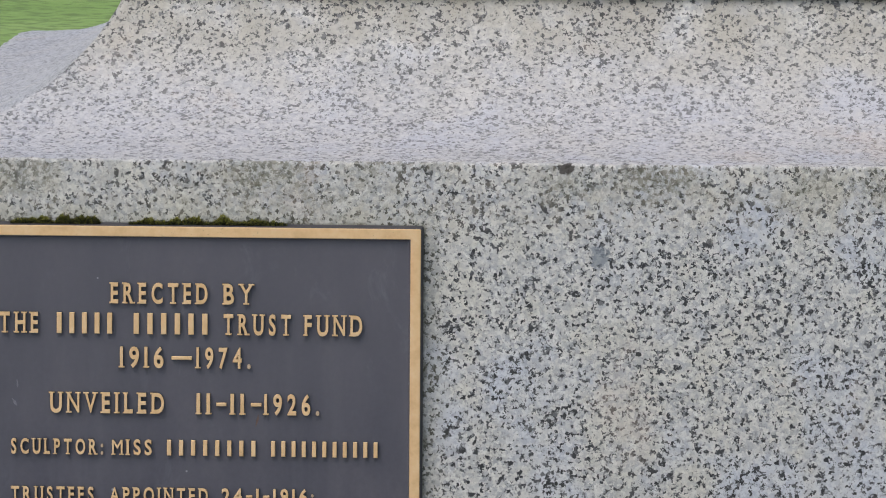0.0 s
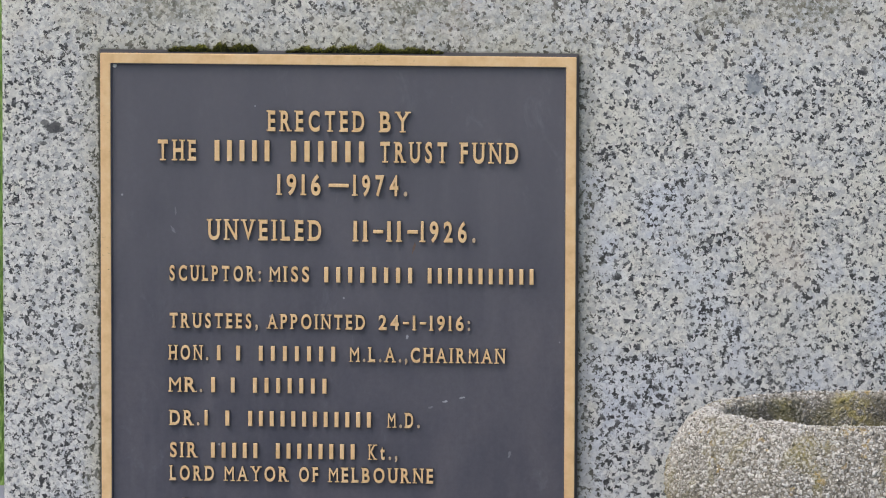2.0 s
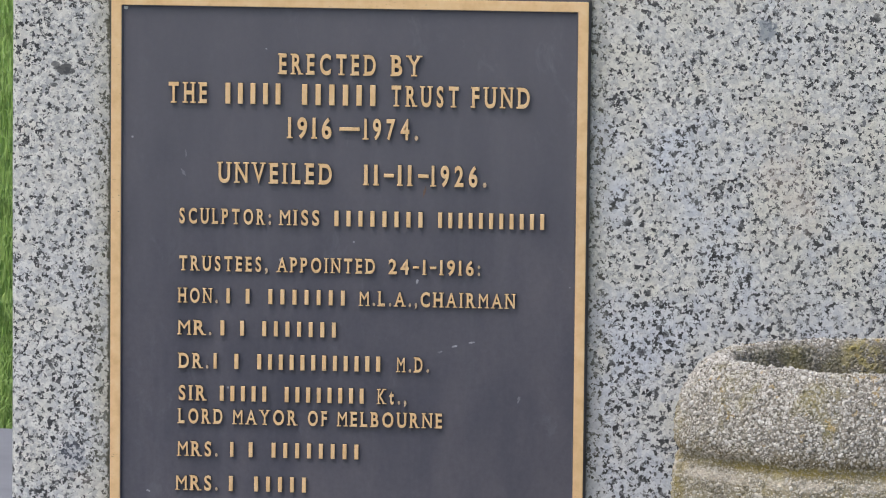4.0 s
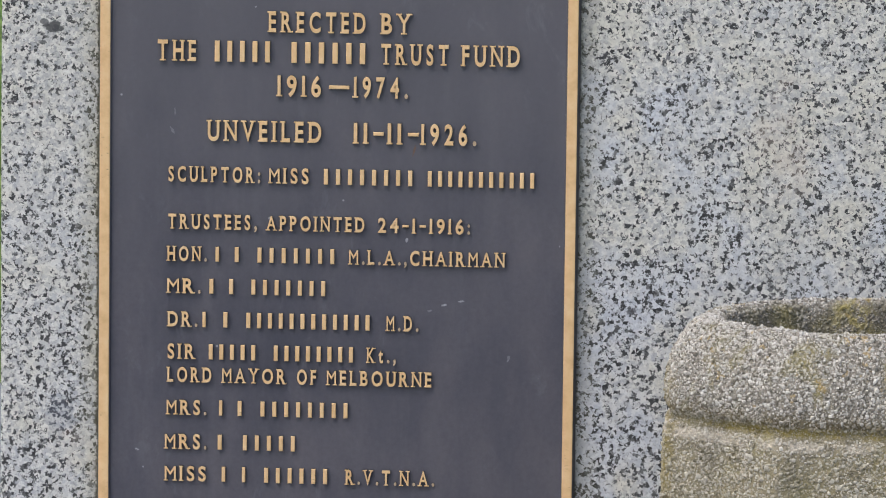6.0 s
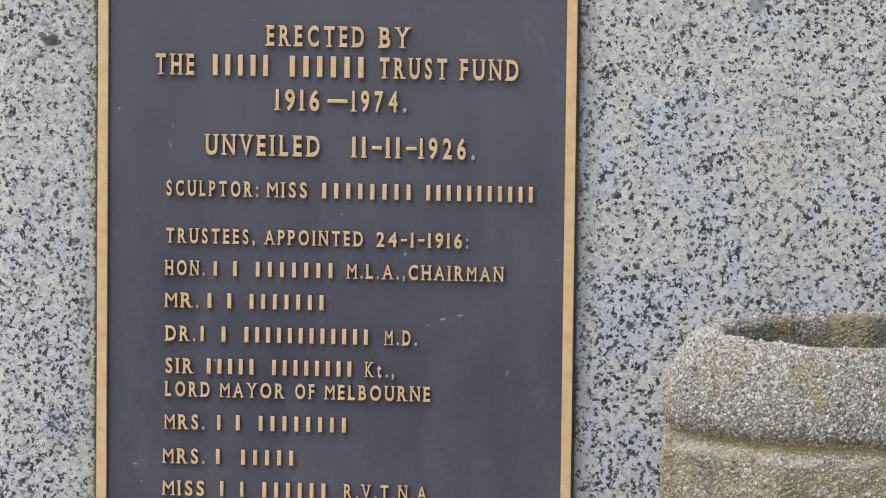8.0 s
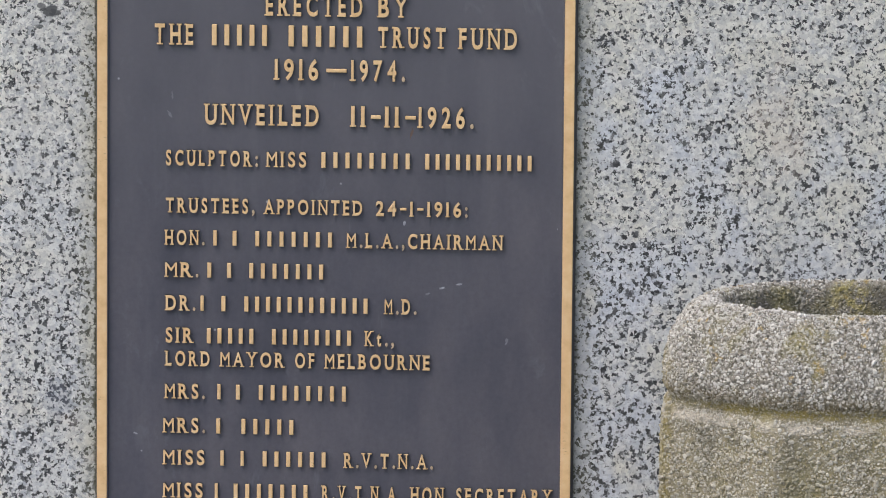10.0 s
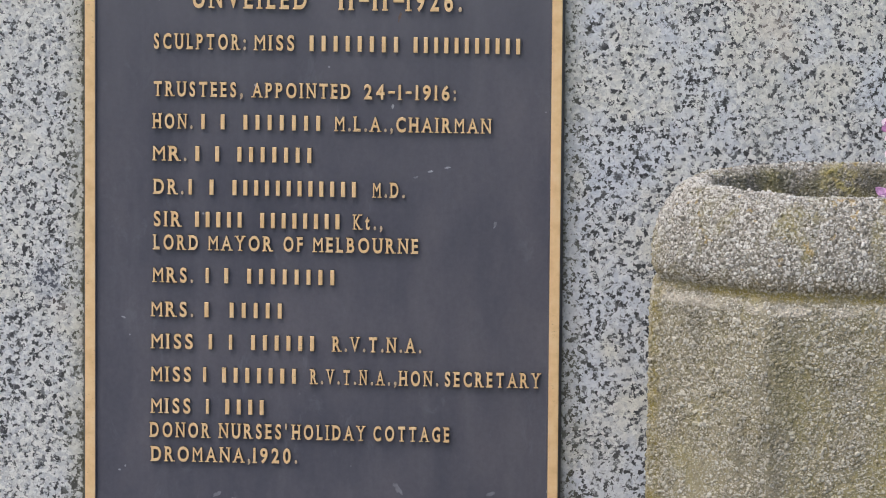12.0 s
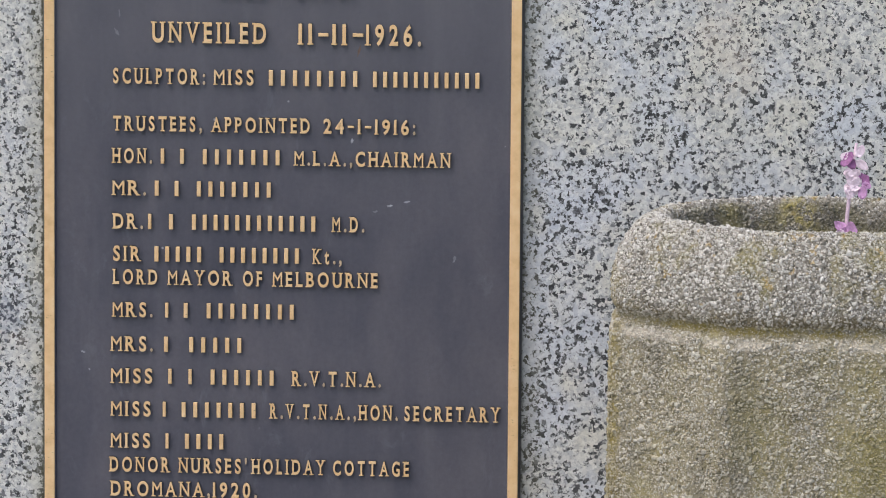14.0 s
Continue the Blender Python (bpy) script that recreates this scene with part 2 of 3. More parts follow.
def weathered(t, pos, col, k):
    """Algae, damp, slimy growth, lichen and painted light and shade of the planter, laid over cement (k = 1) and its
    stones (k below 1).
    """
    x, y, z = split(t, pos)
    tall = coords(t, (1, 1, 0.5))
    low = fade(t, z, 0.62, 0.56)
    alga = noise_tex(t, coords(t, (1, 1, 0.6)), 24, 5, 0.7)
    col = blend(t, product(t, fade(t, alga, 0.52, 0.68), 0.60 * k), col, (0.33, 0.285, 0.10))
    col = blend(t, product(t, low, 0.55 * k), col, (0.40, 0.342, 0.185))
    damp = noise_tex(t, coords(t, (1, 1, 0.22)), 15, 4, 0.65)
    col = blend(t, product(t, fade(t, damp, 0.5, 0.66), low, 0.55 * k), col, (0.15, 0.14, 0.11))
    # green bloom over the front face, with that facet's shade put into its colour
    face = product(t, fade(t, x, 0.606, 0.616), low)
    bloom_shade = product(t, face, fade(t, noise_tex(t, tall, 20, 4, 0.65), 0.38, 0.66))
    col = blend(t, product(t, bloom_shade, 0.62 * k), col, (0.36, 0.31, 0.11))
    # dark run beside its edge, deepening the painted facet shade
    strayed = math_node(t, "MULTIPLY_ADD", noise_tex(t, coords(t, (1, 1, 0.4)), 30, 4, 0.65), 0.06, x)
    col = blend(t, product(t, face, fade(t, strayed, 0.682, 0.640), 0.50 * k), col, (0.16, 0.15, 0.125))
    # algae in the groove and down one flank
    gap = product(t, near_value(t, z, 0.5965, 0.0065, 0.002), fade(t, noise_tex(t, pos, 130, 4, 0.7), 0.34, 0.56))
    gap = product(t, gap, math_node(t, "MULTIPLY_ADD", fade(t, noise_tex(t, pos, 16, 2, 0.5), 0.42, 0.56), 0.6, 0.4))
    edge = math_node(t, "MULTIPLY_ADD", noise_tex(t, tall, 70, 4, 0.7), 0.030, x)
    flank = product(t, fade(t, edge, 0.538, 0.522), fade(t, noise_tex(t, pos, 60, 4, 0.65), 0.36, 0.58), fade(t, z, 0.648, 0.630))
    col = blend(t, product(t, math_node(t, "MAXIMUM", gap, flank), 0.95 * k), col, (0.31, 0.245, 0.07))
    # underside of the rim: olive algae, darkened with the shade put into its colour
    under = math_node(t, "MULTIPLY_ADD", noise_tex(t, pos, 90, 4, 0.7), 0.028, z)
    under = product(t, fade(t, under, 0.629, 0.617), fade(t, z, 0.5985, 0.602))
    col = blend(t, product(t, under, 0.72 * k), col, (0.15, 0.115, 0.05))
    # ledge under the groove paled by light put into its colour, orange lichen spots on the rim
    ledge = product(t, near_value(t, z, 0.5845, 0.0055, 0.002), fade(t, noise_tex(t, pos, 40, 3, 0.6), 0.35, 0.6))
    col = blend(t, product(t, ledge, 0.62), col, (0.64, 0.58, 0.49))
    spot = product(t, fade(t, noise_tex(t, pos, 85, 3, 0.6), 0.63, 0.69), fade(t, z, 0.60, 0.62))
    col = blend(t, product(t, spot, 0.6), col, (0.48, 0.33, 0.10))
    # slimy inner wall with the hollow's shade put into its colour, bright yellow-green in one patch
    rx, ry = math_node(t, "SUBTRACT", x, 0.680), math_node(t, "DIVIDE", math_node(t, "ADD", y, 0.226), 0.75)
    rad = math_node(t, "SQRT", math_node(t, "ADD", math_node(t, "POWER", rx, 2.0), math_node(t, "POWER", ry, 2.0)))
    inside = product(t, fade(t, rad, 0.128, 0.119), fade(t, noise_tex(t, pos, 34, 4, 0.65), 0.26, 0.52))
    slime_shade = ramp(t, noise_tex(t, pos, 30, 3, 0.6), [(0.42, (0.10, 0.092, 0.066)), (0.56, (0.17, 0.155, 0.07)), (0.70, (0.30, 0.26, 0.085))])
    col = blend(t, product(t, inside, 0.75), col, slime_shade)
    ragged = math_node(t, "MULTIPLY_ADD", noise_tex(t, pos, 60, 4, 0.7), 0.036, x)
    gold = product(t, near_value(t, ragged, 0.682, 0.026, 0.002), fade(t, rad, 0.136, 0.122), fade(t, y, -0.20, -0.17), fade(t, noise_tex(t, pos, 110, 4, 0.7), 0.40, 0.60))
    return blend(t, product(t, gold, 0.62), col, (0.46, 0.39, 0.12))


def cement():
    m, t, sh = material("weathered_cement")
    pos = coords(t)
    n = noise_tex(t, pos, 330, 5, 0.75)
    col = ramp(t, n, [(0.3, (0.14, 0.126, 0.102)), (0.5, (0.32, 0.295, 0.25)), (0.7, (0.54, 0.50, 0.44))])
    sand = split(t, cells(t, pos, 560))[0]
    col = blend(t, 1.0, col, ramp(t, sand, [(0.0, (0.45, 0.44, 0.42)), (0.5, (0.95, 0.95, 0.95)), (1.0, (1.0, 0.98, 0.95))]), "MULTIPLY")
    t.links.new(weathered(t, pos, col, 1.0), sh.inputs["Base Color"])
    sh.inputs["Roughness"].default_value = 0.9
    bump(t, sh, noise_tex(t, pos, 260, 4, 0.75), 0.8, 0.0025)
    return m


def pebble_stone():
    m, t, sh = material("aggregate")
    g = t.nodes.new("ShaderNodeNewGeometry")
    pos = coords(t)
    col = ramp(t, g.outputs["Random Per Island"], [(0.0, (0.12, 0.108, 0.085)), (0.28, (0.39, 0.36, 0.31)), (0.62, (0.60, 0.57, 0.52)),
                                                    (0.92, (0.70, 0.67, 0.62)), (1.0, (0.80, 0.77, 0.72))])
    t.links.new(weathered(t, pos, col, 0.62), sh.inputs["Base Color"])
    sh.inputs["Roughness"].default_value = 0.7
    bump(t, sh, noise_tex(t, pos, 900, 3, 0.6), 0.3, 0.0005)
    return m


def lawn(name="lawn", island=False):
    m, t, sh = material(name)
    pos = coords(t)
    n = noise_tex(t, pos, 2.2, 5, 0.7)
    col = ramp(t, n, [(0.3, (0.20, 0.32, 0.075)), (0.5, (0.26, 0.40, 0.105)), (0.72, (0.33, 0.46, 0.145))])
    if island:
        g = t.nodes.new("ShaderNodeNewGeometry")
        col = blend(t, 0.30, col, ramp(t, g.outputs["Random Per Island"], [(0.0, (0.16, 0.26, 0.06)), (0.6, (0.24, 0.37, 0.10)), (1.0, (0.36, 0.44, 0.17))]))
    tuft = noise_tex(t, pos, 16, 3, 0.6)
    col = blend(t, math_node(t, "MULTIPLY", fade(t, tuft, 0.44, 0.64), 0.65), col, (0.11, 0.17, 0.045))
    t.links.new(col, sh.inputs["Base Color"])
    sh.inputs["Roughness"].default_value = 0.95
    bump(t, sh, noise_tex(t, pos, 40, 4, 0.7), 0.35, 0.02)
    return m


GRANITE, PAINT, BRONZE = granite(), plaque_paint(), bronze()
EDGE = plain("painted_edge", (0.026, 0.025, 0.032), 0.6, 0.3)
PATINA = plain("dark_patina", (0.055, 0.052, 0.058), 0.6, 0.3)
DULL = plain("worn_metal", (0.54, 0.41, 0.27), 0.5, 0.35, 500, 0.15)
PEG = plain("pale_metal", (0.70, 0.70, 0.67), 0.5, 0.15, 500)
CEMENT, PEBBLE = cement(), pebble_stone()
SOIL = plain("soil", (0.045, 0.035, 0.025), 0.95, 0.4, 90, 0, 1.0, 0.006)
PAVING = plain("concrete_paving", (0.27, 0.27, 0.285), 0.85, 0.15, 7, 0, 0.3, 0.002)
LAWN, BLADE = lawn(), lawn("grass_blade", True)
MOSS = plain("moss", (0.24, 0.24, 0.045), 0.9, 0.55, 260, 0, 0.5, 0.001)
MOSS_DARK = plain("moss_base", (0.05, 0.052, 0.02), 0.95, 0.5, 260, 0, 0.5, 0.001)
PETAL = plain("petal", (0.58, 0.31, 0.55), 0.55, 0.32, 280, 0, 0.2, 0.0005)
PETAL_PALE = plain("pale_petal", (0.88, 0.71, 0.81), 0.55, 0.16, 280, 0, 0.2, 0.0005)
PETAL_DARK = plain("dark_petal", (0.36, 0.14, 0.32), 0.55, 0.4, 280, 0, 0.2, 0.0005)
STEM = plain("stem", (0.75, 0.55, 0.66), 0.6, 0.2, 150)


# ---------------------------------------------------------------- mesh helpers
def thing(name, label, category, at=(0, 0, 0), group="", kind=""):
    ob = new(name)
    ob.location = at
    ob.empty_display_size = 0.05
    return tagged(ob, label, category, group, kind)


def link(name, mesh, mats, parent=None, label="", smooth=True):
    for mt in mats if isinstance(mats, (list, tuple)) else (mats,):
        mesh.materials.append(mt)
    if smooth:
        mesh.shade_smooth()
    else:
        mesh.shade_flat()
    ob = new(name, mesh)
    ob.parent = parent
    if parent:
        ob.matrix_parent_inverse = Matrix.Translation(-parent.location)
    return tagged(ob, label)


def part(name, bm, mats, parent=None, label="", smooth=True):
    mesh = bpy.data.meshes.new(name)
    bm.normal_update()
    bm.to_mesh(mesh)
    bm.free()
    return link(name, mesh, mats, parent, label, smooth)


def from_lists(name, verts, faces, mats, parent=None, label="", smooth=True, index=None):
    mesh = bpy.data.meshes.new(name)
    mesh.from_pydata(verts, [], faces)
    if index is not None:
        mesh.polygons.foreach_set("material_index", index)
    mesh.update()
    return link(name, mesh, mats, parent, label, smooth)


def box(bm, x0, x1, y0, y1, z0, z1, bevel=0.0, seg=2):
    made = bmesh.ops.create_cube(bm, size=1.0, matrix=Matrix.LocRotScale(((x0 + x1) / 2, (y0 + y1) / 2, (z0 + z1) / 2), None, (x1 - x0, y1 - y0, z1 - z0)))
    if bevel:
        edges = list({e for v in made["verts"] for e in v.link_edges})
        bmesh.ops.bevel(bm, geom=edges, offset=bevel, segments=seg, affect="EDGES", profile=0.5)


def loft(rings, close_top=False, close_bottom=False):
    """Verts and faces of a skin over closed rings of equal length."""
    n = len(rings[0])
    verts = [v for ring in rings for v in ring]
    faces = [(r * n + i, r * n + (i + 1) % n, (r + 1) * n + (i + 1) % n, (r + 1) * n + i) for r in range(len(rings) - 1) for i in range(n)]
    if close_bottom:
        faces.append(tuple(range(n))[::-1])
    if close_top:
        faces.append(tuple(range((len(rings) - 1) * n, len(rings) * n)))
    return verts, faces


def rounded_rect(x0, x1, y0, y1, r, per_side, z, rough=0.0, corner=5, back=None):
    """A ring round a rectangle, counter-clockwise, with rounded corners (back: those at y1) and a worn line."""
    ring = []
    back = back or r
    for cx, cy, a0, nx, ny, q in ((x1 - r, y0 + r, -90, x1, y1 - back, r), (x1 - back, y1 - back, 0, x0 + back, y1, back),
                                  (x0 + back, y1 - back, 90, x0, y0 + r, back), (x0 + r, y0 + r, 180, x1 - r, y0, r)):
        for k in range(corner):
            a = radians(a0 + 90 * k / (corner - 1))
            ring.append((cx + q * math.cos(a), cy + q * math.sin(a)))
        sx, sy = ring[-1]
        ring += [(sx + (nx - sx) * k / per_side, sy + (ny - sy) * k / per_side) for k in range(1, per_side)]
    out = []
    for x, y in ring:
        d = noise.noise_vector(Vector((x, y, z)) * 45) * rough + noise.noise_vector(Vector((x, y, z)) * 140) * rough * 0.7 + noise.noise_vector(Vector((x, y, z)) * 330) * rough * 0.5
        out.append((x + d.x, y + d.y, z + d.z))
    return out


# ---------------------------------------------------------------- ground
def ground():
    n, far = 60, 900.0
    steps = [math.copysign(abs(k / n) ** 3.2, k) * far for k in range(-n, n + 1)]
    verts = [(x, y, -0.02 + 0.015 * noise.noise(Vector((x, y, 0)) * 0.15)) for y in steps for x in steps]
    w = len(steps)
    faces = [(j * w + i, j * w + i + 1, (j + 1) * w + i + 1, (j + 1) * w + i) for j in range(w - 1) for i in range(w - 1)]
    tagged(from_lists("ground", verts, faces, LAWN), "mown green lawn reaching to the horizon", "lawn", kind="structure")
    bm = bmesh.new()
    box(bm, -4.0, 5.5, -9.0, 3.31, -0.12, 0.012, 0.008)
    tagged(part("pavement", bm, PAVING, smooth=False), "pale grey concrete paving round the pedestal", "paving", kind="structure")
    rnd = random.Random(4)
    verts, faces = [], []
    for _ in range(70000):
        y = 3.31 + 7.5 * rnd.random() ** 1.2
        x = 0.69 - (y + 5.9) * rnd.uniform(0.07, 0.19)
        clump = 0.5 + noise.noise(Vector((x, y, 2.0)) * 9.0)
        h, a = 0.009 + 0.016 * rnd.random() * (0.4 + clump), rnd.uniform(0, 2 * math.pi)
        lean, wide = h * rnd.uniform(0.2, 1.3), rnd.uniform(0.0010, 0.0021)
        dx, dy = wide * math.cos(a), wide * math.sin(a)
        lx, ly = lean * math.cos(a + 1.3), lean * math.sin(a + 1.3)
        b = len(verts)
        verts += [(x - dx, y - dy, -0.03), (x + dx, y + dy, -0.03), (x + 0.4 * lx + dx * 0.7, y + 0.4 * ly + dy * 0.7, h * 0.55), (x + lx, y + ly, h * 0.9), (x + 0.4 * lx - dx * 0.7, y + 0.4 * ly - dy * 0.7, h * 0.55)]
        faces += [(b, b + 1, b + 2, b + 4), (b + 4, b + 2, b + 3)]
    tagged(from_lists("grass", verts, faces, BLADE, smooth=False), "short green lawn grass behind the pedestal", "grass", kind="stuff")


ground()


# ---------------------------------------------------------------- pedestal
def pedestal():
    base = thing("pedestal", "speckled grey granite pedestal with a concave moulding", "pedestal", (0.7, 0.8, 0.0))
    x0, x1, y0, y1 = -0.0892, 1.52, FACE, FACE + 1.54
    edge = 1.008
    rings = []

    def ring(inset, z, r=0.006, rough=0.0006):
        rings.append(rounded_rect(x0 + inset, x1 - inset, y0 + inset, y1 - inset, r, 330, z, rough, 9, 0.055))

    for z in (0.0, 0.2, 0.4, 0.6, 0.8, 0.93, 0.97, 0.988):
        ring(0.0, z)
    for k in range(6):          # softened arris
        a = radians(90 * k / 5)
        ring(0.0035 * (1 - math.cos(a)), edge - 0.0035 + 0.0035 * math.sin(a), 0.006, 0.0014)
    for k in range(1, 17):      # concave sweep, cut off by the next course
        a = radians(69.1 * k / 16)
        ring(0.0035 + 0.2415 * math.sin(a), edge + 0.205 * (1 - math.cos(a)), 0.006, 0.0006)
    v, f = loft(rings, close_top=True, close_bottom=True)
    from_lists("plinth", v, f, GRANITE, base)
    rings.clear()
    ring(0.2400, edge + 0.1318)
    ring(0.2235, edge + 0.1326)
    ring(0.2200, edge + 0.1350)
    for z in (edge + 0.14, edge + 0.30, edge + 0.60, edge + 0.85):
        ring(0.2175, z)
    v, f = loft(rings, close_top=True, close_bottom=True)
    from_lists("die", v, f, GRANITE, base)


pedestal()

# ---------------------------------------------------------------- plaque
WIDE, HIGH, RIM = 0.42, 0.665, 0.0095
plaque = thing("plaque", "dark painted bronze memorial plaque with polished border and raised letters", "plaque", (0.21, FACE, TOP - HIGH))


def plaque_body():
    """The plate with its border; returns the plate, which carries the letters."""
    def outline(o, y, r):
        """A ring o inside the plaque's edge, with corners of radius r."""
        ring = []
        for cx, cz, a0 in ((o + r, TOP - HIGH + o + r, 180), (WIDE - o - r, TOP - HIGH + o + r, 270), (WIDE - o - r, TOP - o - r, 0), (o + r, TOP - o - r, 90)):
            for k in range(5):
                a = radians(a0 + 22.5 * k)
                ring.append((cx + r * math.cos(a), y, cz + r * math.sin(a)))
        return ring

    # backing with drafted sides and a sunk field
    rings = [outline(-0.0018, FACE, 0.0020), outline(-0.0015, FACE - 0.004, 0.0018), outline(-0.0004, 0.0018, 0.0012), outline(0.0, 0.0008, 0.0010)]
    rings += [outline(RIM, 0.0008, 0.0008), outline(RIM + 0.0012, 0.0042, 0.0006), outline(RIM + 0.003, 0.0045, 0.0006)]
    v, f = loft(rings, close_top=True)
    idx = [0 if k // 20 >= 3 else 1 for k in range(len(f) - 1)] + [0]
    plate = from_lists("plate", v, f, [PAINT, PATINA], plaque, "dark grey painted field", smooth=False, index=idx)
    # polished border, one cast frame
    rings = [outline(0.0, 0.0009, 0.0010), outline(0.0004, 0.0001, 0.0009), outline(0.0007, 0.0, 0.0008), outline(RIM - 0.0008, 0.0, 0.0010), outline(RIM - 0.0002, 0.0010, 0.0008)]
    v, f = loft(rings)
    from_lists("border", v, f, BRONZE, plaque, "polished bronze border", smooth=False)
    # small pale peg in the corner of the field
    bm = bmesh.new()
    bmesh.ops.create_uvsphere(bm, u_segments=12, v_segments=8, radius=0.0021, matrix=Matrix.Translation((0.0125, 0.0042, TOP - 0.0115)) @ Matrix.Diagonal((1, 0.6, 1, 1)))
    part("screw_head", bm, PEG, plaque, "dull pale screw head")
    return plate


plate = plaque_body()

FIELD = 0.0045        # y of the sunk field
GLYPHS = {}
# where each letter carries slab serifs: l c r for the stem, 1 top, 0 bottom
SERIFS = {"A": "l0 r0", "B": "l1 l0", "D": "l1 l0", "E": "l1 l0", "F": "l1 l0", "H": "l1 l0 r1 r0", "I": "c1 c0", "J": "r1", "K": "l1 l0 r1 r0",
          "L": "l1 l0", "M": "l0 r0", "N": "l1 l0 r1", "O": "", "P": "l1 l0", "R": "l1 l0 r0", "T": "c0", "U": "l1 r1", "V": "l1 r1",
          "W": "l1 r1", "Y": "l1 r1 c0", "4": "", "1": "c0"}


def glyph(ch):
    """Outline of one letter of the built-in font as a solid of unit cap height: verts, faces, width."""
    if ch in GLYPHS:
        return GLYPHS[ch]
    cu = bpy.data.curves.new("letter", "FONT")
    cu.body, cu.size, cu.extrude, cu.offset, cu.resolution_u = ch, 1.0, 0.1, 0.0 if ch in "MNWVAYK" else 0.013, 5
    cu.bevel_depth, cu.bevel_resolution = 0.006 if ch in "MW" else 0.014, 1
    ob = bpy.data.objects.new("letter", cu)
    scene.collection.objects.link(ob)
    bpy.context.view_layer.update()
    mesh = bpy.data.meshes.new_from_object(ob.evaluated_get(bpy.context.evaluated_depsgraph_get()))
    v = np.empty(len(mesh.vertices) * 3)
    mesh.vertices.foreach_get("co", v)
    v = v.reshape(-1, 3)
    f = [tuple(p.vertices) for p in mesh.polygons]
    bpy.data.objects.remove(ob)
    bpy.data.curves.remove(cu)
    bpy.data.meshes.remove(mesh)
    if ch == "H":
        GLYPHS["base"], GLYPHS["cap"] = v[:, 1].min(), v[:, 1].max() - v[:, 1].min()
    v[:, 0] -= v[:, 0].min()
    v[:, 1] -= GLYPHS["base"]
    v /= GLYPHS["cap"]
    zmax = max(1e-6, v[:, 2].max())
    v[:, 2] = (v[:, 2] + zmax) / (2 * zmax)          # 0 back, 1 front
    wide = v[:, 0].max()
    if ch in ",":
        v[:, 1] += 0.02
    GLYPHS[ch] = (v, f, wide)
    return GLYPHS[ch]


glyph("H")


def slab(verts, faces, x0, x1, z0, z1, front):
    b = len(verts)
    bev = min((z1 - z0) * 0.22, 0.0005)
    for y, o in ((FIELD, 0.0), (front + 0.0004, 0.0), (front, bev)):
        verts += [(x0 + o, y, z0 + o), (x1 - o, y, z0 + o), (x1 - o, y, z1 - o), (x0 + o, y, z1 - o)]
    for r in (0, 4):
        faces += [(b + r + i, b + r + (i + 1) % 4, b + r + 4 + (i + 1) % 4, b + r + 4 + i) for i in range(4)]
    faces.append((b + 8, b + 9, b + 10, b + 11))
    return [1] * 4 + [0] * 5          # painted sides, polished face


def cast_word(text, x0, x1, z, h):
    """One raised letter after the other, spread evenly from x0 to x1."""
    gap = 0.25 * h
    widths = []
    for c in text:
        if c in ".,:'":
            widths.append((0.0, 0.15))
        elif c == "-":
            widths.append((0.0, 0.42))
        else:
            widths.append((glyph(c)[2] + (0.0 if c not in "I1" else 0.06), 0.0))
    fixed = sum(w[1] for w in widths) * h
    squeeze = ((x1 - x0) - gap * (len(text) - 1) - fixed) / (h * max(1e-6, sum(w[0] for w in widths)))
    x = x0
    for c, (free, own) in zip(text, widths):
        verts, faces = [], []
        if c == "-":
            sides = slab(verts, faces, x, x + own * h, z + 0.40 * h, z + 0.56 * h, 0.0003)
            from_lists("hyphen", verts, faces, [BRONZE, EDGE], plate, smooth=False, index=sides)
            x += own * h + gap
            continue
        v, f, wide = glyph(c)
        mark = c in ".,:'"
        k = squeeze if not mark else 0.72
        front = 0.0002 if not mark else 0.0010
        run = wide * h * k
        verts += [(x + p[0] * h * k, FIELD + (front - FIELD) * p[2], z + p[1] * h) for p in v]
        faces += [tuple(q) for q in f]
        sides = [0 if min(v[i][2] for i in q) > 0.85 else 1 for q in f]
        stem = 0.15 * h
        for code in SERIFS.get(c, "").split():
            mid = {"l": x + 0.5 * stem, "r": x + run - 0.5 * stem, "c": x + 0.5 * run}[code[0]]
            if c == "1":
                mid = x + 0.55 * run
            inner = stem * 0.5 + max(0.0, min(0.07 * h, 0.22 * (run - 2 * stem)))
            outer = stem * 0.5 + 0.07 * h
            near, far = {"l": (outer, inner), "r": (inner, outer), "c": (outer, outer)}[code[0]]
            at = z if code[1] == "0" else z + h * 0.925
            sides += slab(verts, faces, mid - near, mid + far, at, at + 0.075 * h, front + 0.0002)
        from_lists("punctuation" if mark else "letter", verts, faces, [DULL if mark else BRONZE, EDGE], plate, "dull worn stop" if mark else "", smooth=False, index=sides)
        x += (free * squeeze + own) * h + gap


def plain_bars(count, x0, x1, z, h):
    """A word kept as plain upright bars."""
    pitch = (x1 - x0) / count
    for k in range(count):
        mid = x0 + pitch * (k + 0.5)
        half = min(0.20 * pitch, 0.135 * h)
        verts, faces = [], []
        sides = slab(verts, faces, mid - half, mid + half, z, z + h, 0.0002)
        from_lists("bar", verts, faces, [BRONZE, EDGE], plate, smooth=False, index=sides)


def inscription_line(z, h, words):
    for text, x0, x1 in words:
        if isinstance(text, int):
            plain_bars(-text, x0, x1, z, h)
        elif text == "–":
            verts, faces = [], []
            sides = slab(verts, faces, x0, x1, z + 0.40 * h, z + 0.57 * h, 0.0002)
            from_lists("dash", verts, faces, [BRONZE, EDGE], plate, smooth=False, index=sides)
        else:
            cast_word(text, x0, x1, z, h)


